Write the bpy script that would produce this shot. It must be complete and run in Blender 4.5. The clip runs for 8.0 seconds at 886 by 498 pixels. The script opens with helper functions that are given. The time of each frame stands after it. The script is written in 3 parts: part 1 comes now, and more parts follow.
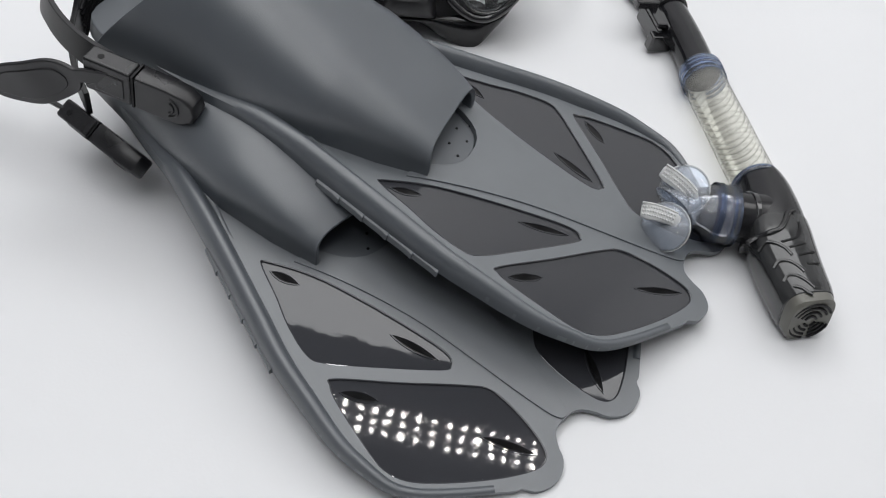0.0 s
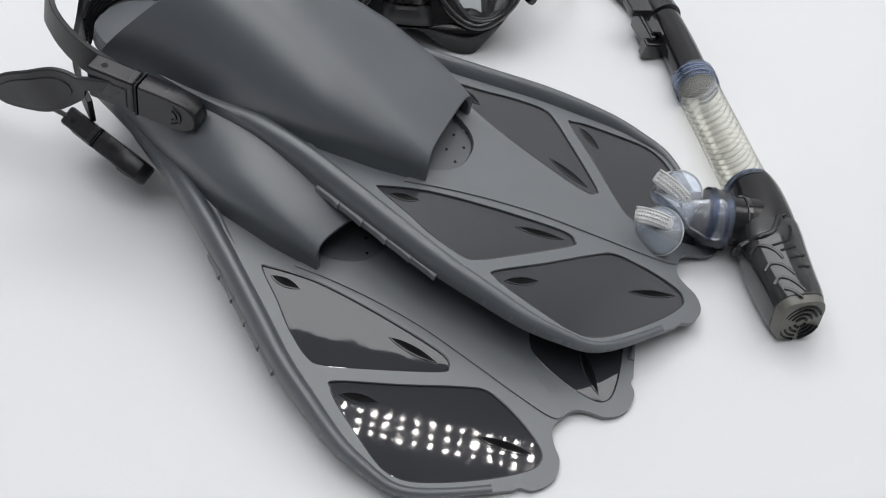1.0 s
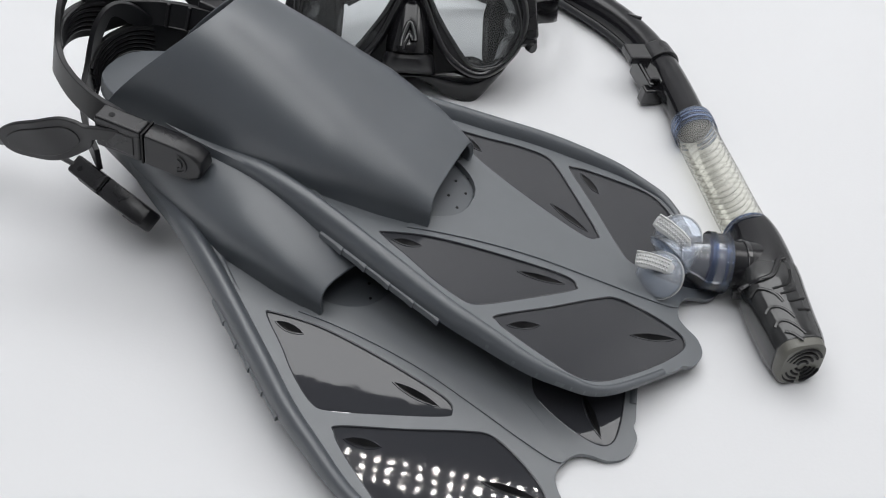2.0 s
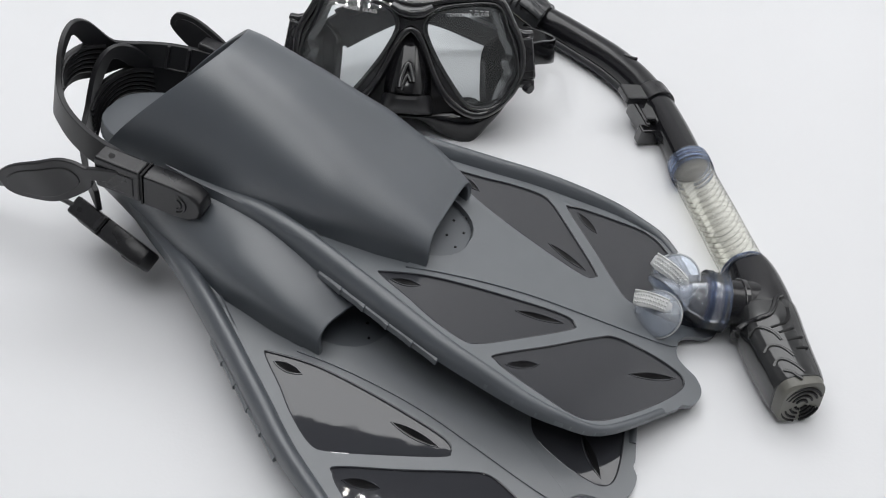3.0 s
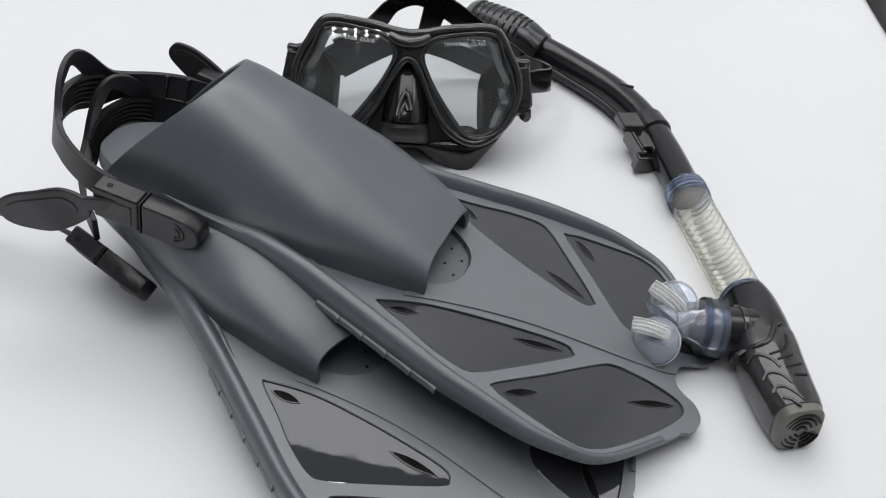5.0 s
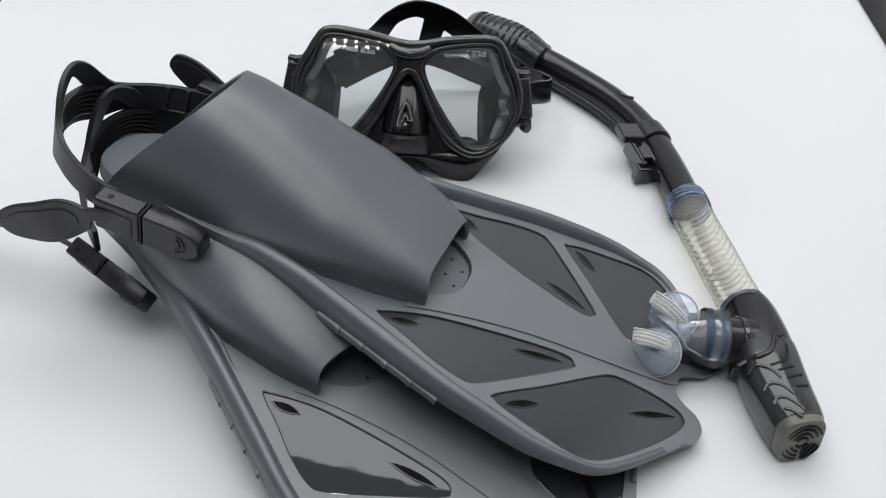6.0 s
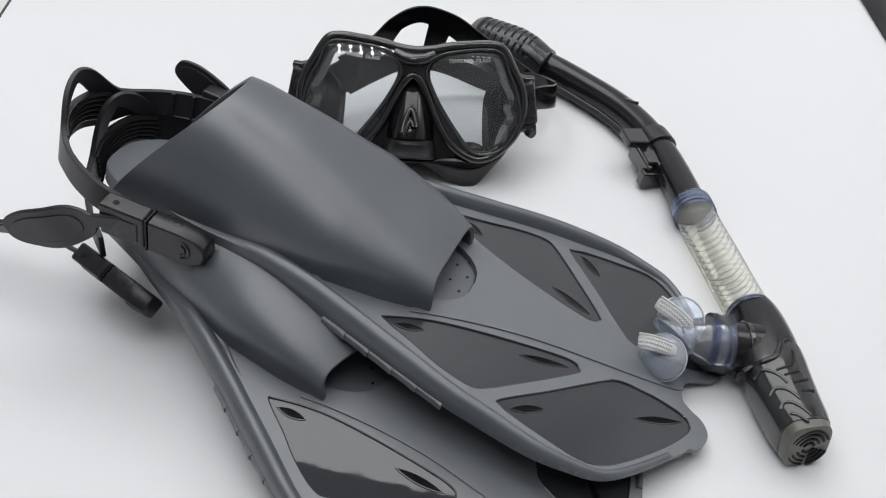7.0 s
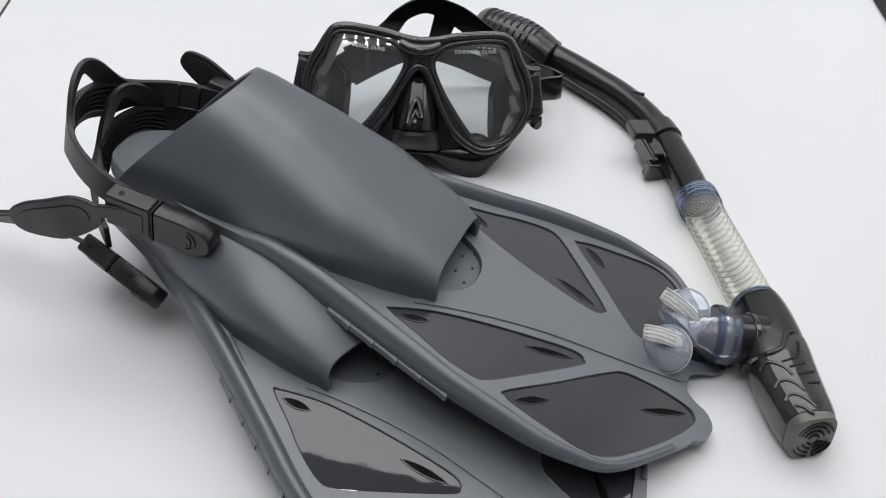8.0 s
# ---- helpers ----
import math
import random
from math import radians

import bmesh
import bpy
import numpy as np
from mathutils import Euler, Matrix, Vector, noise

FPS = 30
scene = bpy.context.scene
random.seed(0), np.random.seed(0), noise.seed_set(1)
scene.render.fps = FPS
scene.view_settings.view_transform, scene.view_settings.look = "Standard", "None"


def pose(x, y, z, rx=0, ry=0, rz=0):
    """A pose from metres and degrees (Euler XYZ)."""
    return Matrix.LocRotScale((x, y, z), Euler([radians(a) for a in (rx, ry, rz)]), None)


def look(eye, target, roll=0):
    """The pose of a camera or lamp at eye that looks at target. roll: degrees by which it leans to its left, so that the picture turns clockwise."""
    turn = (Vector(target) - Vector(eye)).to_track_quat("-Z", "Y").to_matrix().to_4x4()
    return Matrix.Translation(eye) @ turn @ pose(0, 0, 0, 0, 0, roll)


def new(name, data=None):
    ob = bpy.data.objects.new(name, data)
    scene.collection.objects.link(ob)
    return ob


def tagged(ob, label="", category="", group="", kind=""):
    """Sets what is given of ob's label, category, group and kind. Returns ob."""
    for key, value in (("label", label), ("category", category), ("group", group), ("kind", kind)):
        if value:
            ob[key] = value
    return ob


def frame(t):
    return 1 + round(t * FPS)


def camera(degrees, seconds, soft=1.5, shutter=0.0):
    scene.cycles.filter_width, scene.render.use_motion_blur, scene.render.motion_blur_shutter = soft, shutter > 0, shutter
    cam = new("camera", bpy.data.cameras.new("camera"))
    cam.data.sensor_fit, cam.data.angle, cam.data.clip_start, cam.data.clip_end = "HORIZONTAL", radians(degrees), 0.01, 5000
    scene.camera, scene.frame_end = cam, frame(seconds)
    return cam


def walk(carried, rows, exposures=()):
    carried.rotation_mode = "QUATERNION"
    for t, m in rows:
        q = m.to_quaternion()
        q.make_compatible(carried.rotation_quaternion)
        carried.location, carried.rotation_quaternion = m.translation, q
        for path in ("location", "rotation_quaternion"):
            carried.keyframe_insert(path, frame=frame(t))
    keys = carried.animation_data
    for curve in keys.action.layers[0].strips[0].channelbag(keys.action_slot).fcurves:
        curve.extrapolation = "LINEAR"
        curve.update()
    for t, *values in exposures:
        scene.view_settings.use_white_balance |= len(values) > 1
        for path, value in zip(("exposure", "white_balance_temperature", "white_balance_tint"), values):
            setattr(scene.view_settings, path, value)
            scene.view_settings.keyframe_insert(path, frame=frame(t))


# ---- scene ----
# ---- camera ----
cam = camera(45.0, 8.0, soft=1.1)
walk(cam, [
    (0, pose(0.0, 0.0116, 0.4300, 42.068, -0.413, 0.703)),
    (0.5, pose(0.0, 0.0107, 0.4308, 41.818, -0.462, 0.499)),
    (1, pose(0.0, 0.0046, 0.4377, 42.299, -0.397, 0.497)),
    (1.5, pose(0.0, 0.0015, 0.4412, 43.484, -0.238, 0.426)),
    (2, pose(0.0, 0.0011, 0.4417, 44.693, -0.112, 0.391)),
    (3.5, pose(0.0, 0.0, 0.4428, 47.406, -0.022, 0.116)),
    (4, pose(0.0, 0.0, 0.4428, 47.639, 0.001, 0.048)),
    (4.5, pose(0.0, 0.0, 0.4428, 48.000, -0.001, 0.001)),
    (5, pose(0.0, 0.0, 0.4428, 48.312, 0.034, -0.024)),
    (6.5, pose(0.0, 0.0, 0.4428, 49.098, 0.151, 0.003)),
    (7, pose(0.0, 0.0, 0.4428, 49.182, 0.332, 0.110)),
    (7.5, pose(0.0, 0.0, 0.4428, 49.199, 0.402, 0.239)),
    (8, pose(0.0, 0.0, 0.4428, 48.716, 0.443, 0.383)),
])

# ---- world and lamps ----
world = bpy.data.worlds.new("room_air")
world.use_nodes = True
scene.world = world
world.node_tree.nodes["Background"].inputs["Color"].default_value = (0.9, 0.95, 1.0, 1)
world.node_tree.nodes["Background"].inputs["Strength"].default_value = 0.02


def softbox(name, eye, target, sx, sy, watts, color=(1, 1, 1)):
    lamp = bpy.data.lights.new(name, "AREA")
    lamp.shape, lamp.size, lamp.size_y, lamp.energy, lamp.color = "RECTANGLE", sx, sy, watts, color
    ob = new(name, lamp)
    ob.matrix_world = look(eye, target)
    return ob


softbox("ceiling_softbox", (0.0, 1.00, 2.05), (0.0, 1.001, 0.0), 2.2, 2.6, 49.0, (0.985, 0.99, 1.0))
softbox("side_softbox", (1.05, 0.92, 1.22), (-0.05, 0.45, 0.05), 0.5, 0.5, 2.2, (1.0, 0.99, 0.985))
# Added fill with no known lamp behind it: lifts near board and glints.
softbox("front_fill_lamp", (-0.05, -0.55, 1.90), (-0.15, 0.35, 0.0), 0.6, 0.07, 2.6, (0.98, 0.99, 1.0))


# ---- materials ----
def material(name, color, rough=0.5, metal=0.0, spec=0.5, vary=0.0, scale=60.0, bump=0.0, bump_scale=900.0, coat=0.0, stain=0.0):
    """A surface with grain at two scales: colour drift, roughness drift and fine relief."""
    m = bpy.data.materials.new(name)
    m.use_nodes = True
    nt = m.node_tree
    b = nt.nodes["Principled BSDF"]
    b.inputs["Base Color"].default_value = (*color, 1)
    b.inputs["Roughness"].default_value = rough
    b.inputs["Metallic"].default_value = metal
    b.inputs["Specular IOR Level"].default_value = spec
    b.inputs["Coat Weight"].default_value = coat
    co = nt.nodes.new("ShaderNodeTexCoord")
    if vary:
        n1 = nt.nodes.new("ShaderNodeTexNoise")
        n1.inputs["Scale"].default_value, n1.inputs["Detail"].default_value = scale, 6
        nt.links.new(co.outputs["Object"], n1.inputs["Vector"])
        mix = nt.nodes.new("ShaderNodeMix")
        mix.data_type = "RGBA"
        nt.links.new(n1.outputs["Fac"], mix.inputs["Factor"])
        mix.inputs[6].default_value = (*[c * (1 - vary) for c in color], 1)
        mix.inputs[7].default_value = (*[min(1, c * (1 + vary)) for c in color], 1)
        nt.links.new(mix.outputs[2], b.inputs["Base Color"])
        n3 = nt.nodes.new("ShaderNodeTexNoise")
        n3.inputs["Scale"].default_value, n3.inputs["Detail"].default_value = scale * 0.35, 3
        nt.links.new(co.outputs["Object"], n3.inputs["Vector"])
        mr = nt.nodes.new("ShaderNodeMapRange")
        mr.inputs["To Min"].default_value, mr.inputs["To Max"].default_value = max(0.02, rough - 0.25 * vary - stain), min(1, rough + 0.25 * vary + stain)
        mr.inputs["From Min"].default_value, mr.inputs["From Max"].default_value = 0.3, 0.7
        nt.links.new(n3.outputs["Fac"], mr.inputs["Value"])
        nt.links.new(mr.outputs["Result"], b.inputs["Roughness"])
    if bump:
        n2 = nt.nodes.new("ShaderNodeTexNoise")
        n2.inputs["Scale"].default_value, n2.inputs["Detail"].default_value = bump_scale, 3
        nt.links.new(co.outputs["Object"], n2.inputs["Vector"])
        bp = nt.nodes.new("ShaderNodeBump")
        bp.inputs["Strength"].default_value, bp.inputs["Distance"].default_value = bump, 0.001
        nt.links.new(n2.outputs["Fac"], bp.inputs["Height"])
        nt.links.new(bp.outputs["Normal"], b.inputs["Normal"])
    return m


def clear(name, color, rough, ior, milk):
    """Clear plastic or glass: sight straight through, tinted, a milky share, and the gloss of its faces."""
    m = bpy.data.materials.new(name)
    m.use_nodes = True
    nt = m.node_tree
    b = nt.nodes["Principled BSDF"]
    b.inputs["Base Color"].default_value = (*[min(1, c * 0.98) for c in color], 1)
    b.inputs["Roughness"].default_value = 0.5
    t = nt.nodes.new("ShaderNodeBsdfTransparent")
    t.inputs["Color"].default_value = (*color, 1)
    mix = nt.nodes.new("ShaderNodeMixShader")
    mix.inputs["Fac"].default_value = milk
    nt.links.new(t.outputs[0], mix.inputs[1])
    nt.links.new(b.outputs[0], mix.inputs[2])
    g = nt.nodes.new("ShaderNodeBsdfGlossy")
    g.inputs["Roughness"].default_value = rough
    fr = nt.nodes.new("ShaderNodeFresnel")
    fr.inputs["IOR"].default_value = ior
    top = nt.nodes.new("ShaderNodeMixShader")
    nt.links.new(fr.outputs[0], top.inputs["Fac"])
    nt.links.new(mix.outputs[0], top.inputs[1])
    nt.links.new(g.outputs[0], top.inputs[2])
    nt.links.new(top.outputs[0], nt.nodes["Material Output"].inputs["Surface"])
    return m


PAPER = material("white_matt_board", (0.735, 0.742, 0.758), 0.75, spec=0.2, vary=0.015, scale=9, bump=0.05, bump_scale=500)
GREY_RUBBER = material("grey_rubber", (0.073, 0.083, 0.095), 0.43, spec=1.0, vary=0.12, scale=28, bump=0.05, bump_scale=1300, stain=0.04)
BLADE_RUBBER = material("grey_blade_plastic", (0.116, 0.127, 0.139), 0.45, spec=0.95, vary=0.08, scale=60, bump=0.05, bump_scale=1500)
PANEL = material("black_glossy_membrane", (0.036, 0.0375, 0.043), 0.02, spec=0.75, vary=0.04, scale=25, bump=0.10, bump_scale=30, stain=0.006)
SLOT = material("black_slot_rubber", (0.005, 0.005, 0.006), 0.5, spec=0.25, vary=0.1)
BLACK_PLASTIC = material("black_buckle_plastic", (0.013, 0.013, 0.015), 0.28, vary=0.2, scale=120, bump=0.12, bump_scale=1800)
BLACK_RUBBER = material("black_strap_rubber", (0.012, 0.012, 0.014), 0.42, vary=0.15, scale=90, bump=0.06, bump_scale=1500)
GLOSS_BLACK = material("black_gloss_plastic", (0.014, 0.014, 0.016), 0.03, spec=0.6, vary=0.05, scale=60, coat=0.6)
SKIRT = material("black_silicone", (0.005, 0.005, 0.006), 0.12, vary=0.2, scale=50, bump=0.04, bump_scale=400)
TUBE = material("black_tube_plastic", (0.010, 0.010, 0.012), 0.17, vary=0.2, scale=40)
SMOKE = material("smoky_grey_plastic", (0.040, 0.042, 0.045), 0.20, vary=0.15, scale=80, bump=0.05)
SMOKE_GLOSS = material("smoky_gloss_plastic", (0.030, 0.031, 0.032), 0.06, vary=0.15, scale=80, coat=0.3)
SMOKE_LIGHT = material("pale_grey_vent_plastic", (0.13, 0.128, 0.112), 0.35, vary=0.15, scale=90)
# Darker copy of the wall paint: holds back bounce from unseen walls.
SHADE_WALL = material("shade_side_wall_paint", (0.36, 0.36, 0.37), 0.8, vary=0.05, scale=3)
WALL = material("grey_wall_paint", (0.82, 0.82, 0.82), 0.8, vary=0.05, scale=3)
CEILING = material("pale_ceiling_paint", (0.60, 0.60, 0.60), 0.8, vary=0.05, scale=3)
DARK = material("dark_fabric", (0.03, 0.03, 0.032), 0.75, vary=0.5, scale=14, bump=0.3, bump_scale=200)
SIDE = material("pale_grey_panel", (0.70, 0.70, 0.70), 0.5, vary=0.03, scale=8)
EDGE = material("dark_edge_tape", (0.05, 0.05, 0.05), 0.5, vary=0.1)
PRINT = material("white_print", (0.75, 0.77, 0.78), 0.5)
LAMP_BODY = material("grey_lamp_housing", (0.10, 0.10, 0.11), 0.5, vary=0.1)
GLASS = clear("tempered_glass", (0.90, 0.92, 0.925), 0.01, 1.52, 0.02)
CLEAR_FROST = clear("frosted_clear_silicone", (0.90, 0.94, 1.0), 0.06, 1.34, 0.16)
CLEAR_NECK = clear("clear_silicone", (0.93, 0.95, 0.98), 0.05, 1.40, 0.085)
CLEAR_TAB = clear("milky_clear_silicone", (0.97, 0.975, 0.97), 0.08, 1.42, 0.55)
CLEAR_CREAM = clear("yellowed_clear_silicone", (1.0, 0.998, 0.975), 0.10, 1.03, 0.08)
CLEAR_RIB = clear("grey_clear_silicone_rib", (0.96, 0.96, 0.945), 0.08, 1.14, 0.10)
CLEAR_BLUE = clear("bluish_clear_silicone", (0.62, 0.70, 0.86), 0.06, 1.36, 0.05)
NAVY = material("navy_sleeve_plastic", (0.030, 0.040, 0.090), 0.15, vary=0.2, scale=60)


def glow(name, color, strength):
    m = bpy.data.materials.new(name)
    m.use_nodes = True
    b = m.node_tree.nodes["Principled BSDF"]
    b.inputs["Base Color"].default_value = (*color, 1)
    b.inputs["Emission Color"].default_value = (*color, 1)
    b.inputs["Emission Strength"].default_value = strength
    return m


LED = glow("lit_diode", (1.0, 0.97, 0.92), 75.0)


# ---- mesh tools ----
def part(name, bm, mat, parent=None, label="", bevel=0.0, smooth=True, thick=0.0, segments=2):
    bmesh.ops.recalc_face_normals(bm, faces=bm.faces)
    me = bpy.data.meshes.new(name)
    bm.to_mesh(me)
    bm.free()
    me.materials.append(mat)
    if smooth:
        for p in me.polygons:
            p.use_smooth = True
        me.set_sharp_from_angle(angle=radians(38))
    ob = new(name, me)
    if parent:
        ob.parent = parent
    if thick:
        md = ob.modifiers.new("thickness", "SOLIDIFY")
        md.thickness, md.offset = thick, 0.0
    if bevel:
        md = ob.modifiers.new("edges", "BEVEL")
        md.width, md.segments, md.limit_method, md.angle_limit = bevel, segments, "ANGLE", radians(35)
        md.harden_normals = True
    if label:
        tagged(ob, label)
    return ob


def thing(name, m=None, label="", category="", group="", kind=""):
    ob = new(name)
    ob.empty_display_size = 0.02
    if m is not None:
        ob.matrix_world = m
    return tagged(ob, label, category, group, kind)


def curve_points(pts, n=6, closed=True):
    """A smooth curve through the points, n steps a stretch."""
    pts = [Vector(p) for p in pts]
    out, k = [], len(pts)
    for i in range(k if closed else k - 1):
        if closed:
            a, b, c, d = (pts[(i + j) % k] for j in (-1, 0, 1, 2))
        else:
            a, b, c, d = (pts[min(max(i + j, 0), k - 1)] for j in (-1, 0, 1, 2))
        for s in range(n):
            t = s / n
            out.append(0.5 * (2 * b + (c - a) * t + (2 * a - 5 * b + 4 * c - d) * t * t + (3 * b - a - 3 * c + d) * t ** 3))
    if not closed:
        out.append(pts[-1])
    return out


def mm(pts):
    return [tuple(c * 0.001 for c in p) for p in pts]


def plate(outer, holes=(), z0=0.0, z1=0.002, lift=None):
    """A flat plate with holes, between two heights; lift(x, y) adds to both."""
    bm = bmesh.new()
    edges = []
    for ring in (outer, *holes):
        vs = [bm.verts.new((p[0], p[1], z0)) for p in ring]
        edges += [bm.edges.new((vs[i], vs[(i + 1) % len(vs)])) for i in range(len(vs))]
    bmesh.ops.triangle_fill(bm, use_beauty=True, use_dissolve=False, edges=edges)
    geo = bmesh.ops.extrude_face_region(bm, geom=bm.faces[:])
    for v in geo["geom"]:
        if isinstance(v, bmesh.types.BMVert):
            v.co.z = z1
    if lift:
        for v in bm.verts:
            v.co.z += lift(v.co.x, v.co.y)
    return bm


def loft(rows, close_u=False, close_v=False, caps=False):
    """A skin over rows of points."""
    bm = bmesh.new()
    vs = [[bm.verts.new(p) for p in row] for row in rows]
    n, k = len(rows), len(rows[0])
    for i in range(n if close_v else n - 1):
        for j in range(k if close_u else k - 1):
            bm.faces.new((vs[i][j], vs[i][(j + 1) % k], vs[(i + 1) % n][(j + 1) % k], vs[(i + 1) % n][j]))
    if caps:
        bm.faces.new(vs[0])
        bm.faces.new(vs[-1])
    return bm


def sweep(path, radii, sides=20, squash=1.0, up=(0, 0, 1), caps=True, power=2.0):
    """A tube along a path, with a radius at each point (one number, or across and upright)."""
    rows = []
    path = [Vector(p) for p in path]
    for i, p in enumerate(path):
        d = (path[min(i + 1, len(path) - 1)] - path[max(i - 1, 0)]).normalized()
        side = d.cross(Vector(up))
        side = (side if side.length > 0.05 else d.cross(Vector((0, 1, 0)))).normalized()
        top = side.cross(d).normalized()
        r = radii[i] if isinstance(radii, (list, tuple)) else radii
        ra, rb = r if isinstance(r, tuple) else (r, r * squash)
        ring = []
        for j in range(sides):
            a = 2 * math.pi * j / sides
            c, s = math.cos(a), math.sin(a)
            ring.append(p + side * ra * math.copysign(abs(c) ** (2 / power), c) + top * rb * math.copysign(abs(s) ** (2 / power), s))
        rows.append(ring)
    return loft(rows, close_u=True, caps=caps)


def band(path, height, thick, up=(0, 0, 1), sides=None):
    """A flat strap along a path: heights may vary along it."""
    rows = []
    path = [Vector(p) for p in path]
    for i, p in enumerate(path):
        d = (path[min(i + 1, len(path) - 1)] - path[max(i - 1, 0)]).normalized()
        u = Vector(up[i] if isinstance(up, list) else up)
        out = d.cross(u).normalized()
        u = out.cross(d).normalized()
        h = height[i] if isinstance(height, (list, tuple)) else height
        rows.append([p + out * thick / 2 + u * h / 2, p - out * thick / 2 + u * h / 2, p - out * thick / 2 - u * h / 2, p + out * thick / 2 - u * h / 2])
    return loft(rows, close_u=True, caps=True)


def block(sx, sy, sz, at=(0, 0, 0), m=None):
    bm = bmesh.new()
    bmesh.ops.create_cube(bm, size=1.0)
    for v in bm.verts:
        v.co = Vector((v.co.x * sx + at[0], v.co.y * sy + at[1], v.co.z * sz + at[2]))
        if m is not None:
            v.co = m @ v.co
    return bm


# ---- setting ----
def sheet():
    """White board that runs flat under the things and sweeps up behind them."""
    prof = [(-0.60, 0.0), (0.0, 0.0), (0.5, 0.0), (1.05, 0.0)]
    prof += [(1.05 + 0.25 * math.sin(a), 0.25 - 0.25 * math.cos(a)) for a in [radians(9 * i) for i in range(1, 11)]] + [(1.30, 0.75)]
    rows = [[(-0.380, y, z), (0.357, y, z), (0.357, y + (0.004 if z > 0.2 else 0), z - 0.004), (-0.380, y + (0.004 if z > 0.2 else 0), z - 0.004)] for y, z in prof]
    ob = part("table_top", loft(rows, close_u=True, caps=True), PAPER)
    return tagged(ob, "white matt board sweeping up at the back", "backdrop board", kind="structure")


sheet()
e = part("trim", block(0.0022, 1.64, 0.005, (-0.3812, 0.22, -0.002)), EDGE)
tagged(e, "thin dark edging along the white board", "edging", kind="structure")
# table that carries the board
table = thing("table", pose(0, 0.35, -0.78 + 0.025), "pale grey table under the white board", "table")
part("tabletop", block(1.9, 2.1, 0.03, (0, 0, 0.734)), SIDE, table, bevel=0.003)
for x in (-0.88, 0.88):
    for y in (-0.98, 0.98):
        part("leg", block(0.05, 0.05, 0.719, (x, y, 0.3595)), SIDE, table, bevel=0.003)
tagged(part("floor", block(5.0, 5.0, 0.05, (0, 0.5, -0.78)), WALL), "plain grey floor below the board", "floor", kind="structure")
tagged(part("ceiling", block(5.0, 5.0, 0.05, (0, 0.5, 2.12)), CEILING), "plain pale ceiling", "ceiling", kind="structure")
# South and west walls stand out of view, darkened to cut front fill.
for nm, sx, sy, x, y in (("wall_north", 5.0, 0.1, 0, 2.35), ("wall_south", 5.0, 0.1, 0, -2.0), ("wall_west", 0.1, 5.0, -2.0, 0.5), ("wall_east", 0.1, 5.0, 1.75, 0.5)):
    tagged(part(nm, block(sx, sy, 2.9, (x, y, 0.67)), SHADE_WALL if nm in ("wall_south", "wall_west") else WALL), "unseen wall darkened to weaken light from front and left" if nm in ("wall_south", "wall_west") else "plain white painted wall", "wall", kind="structure")


# ---- fins ----
def mirrored(pts, side):
    return [(p[0] * side, *p[1:]) for p in pts]


EDGE_HALF = mm([(41, 296), (44, 280), (47.5, 262), (52.5, 235), (58, 212), (66, 180), (77, 140), (85, 112), (89, 90), (92, 62), (90, 42), (87, 29), (80, 19), (67, 8), (52, -3), (44.5, -8.5), (41, -10),
                (37.5, -15), (30, -18), (23, -17.5), (16.5, -13), (13, -6.5), (9, -1.5), (4, 0.5)])
PANEL_A = mm([(54.2, 157.0), (50.5, 156.0), (38.5, 135.0), (29.0, 107.0), (21.0, 76.0), (18.6, 61.0), (21.5, 55.6), (27.5, 57.0), (54.0, 82.0), (67.0, 95.5), (70.3, 104.0), (66.5, 122.0), (60.5, 138.0)])
PANEL_B = mm([(72.5, 84.5), (68.5, 86.0), (46.0, 64.0), (24.0, 43.5), (16.2, 33.0), (15.6, 14.0), (19.0, -3.0), (24.5, -8.2), (33.0, -6.5), (48.0, 2.0), (66.0, 15.5), (78.0, 27.5), (82.0, 40.0), (79.5, 58.0), (75.6, 77.0)])
SLOTS_A = [((53.0, 151.5), (47.3, 136.5), 2.5), ((32.0, 87.0), (24.2, 61.5), 2.3)]
SLOTS_B = [((71.0, 79.5), (60.5, 64.5), 2.6), ((37.0, 20.5), (24.0, -3.0), 2.4)]


def lens_shape(a, b, w, n=7):
    """A slot that tapers to both ends."""
    a, b = Vector(a) * 0.001, Vector(b) * 0.001
    d = b - a
    q = Vector((-d.y, d.x)).normalized() * w * 0.001
    up = [a + d * (i / n) + q * math.sin(math.pi * i / n) ** 0.8 for i in range(n + 1)]
    dn = [a + d * (i / n) - q * math.sin(math.pi * i / n) ** 0.8 for i in range(n - 1, 0, -1)]
    return [tuple(p) for p in up + dn]


def step(a, b, x):
    t = min(1, max(0, (x - a) / (b - a)))
    return t * t * (3 - 2 * t)


def table_of(xs, ys):
    return lambda v: float(np.interp(v, xs, ys))


POCKET_W = table_of([0.120, 0.140, 0.165, 0.200, 0.235, 0.280, 0.330, 0.36], [0.0315, 0.0328, 0.0405, 0.0475, 0.0470, 0.0425, 0.039, 0.037])
POCKET_H = table_of([0.120, 0.140, 0.160, 0.200, 0.240, 0.276, 0.330], [0.0135, 0.0142, 0.0220, 0.0370, 0.0525, 0.0620, 0.066])
POCKET_Z = table_of([0.120, 0.160, 0.200, 0.250, 0.300, 0.350], [0.0, 0.0, -0.002, -0.007, -0.0125, -0.020])


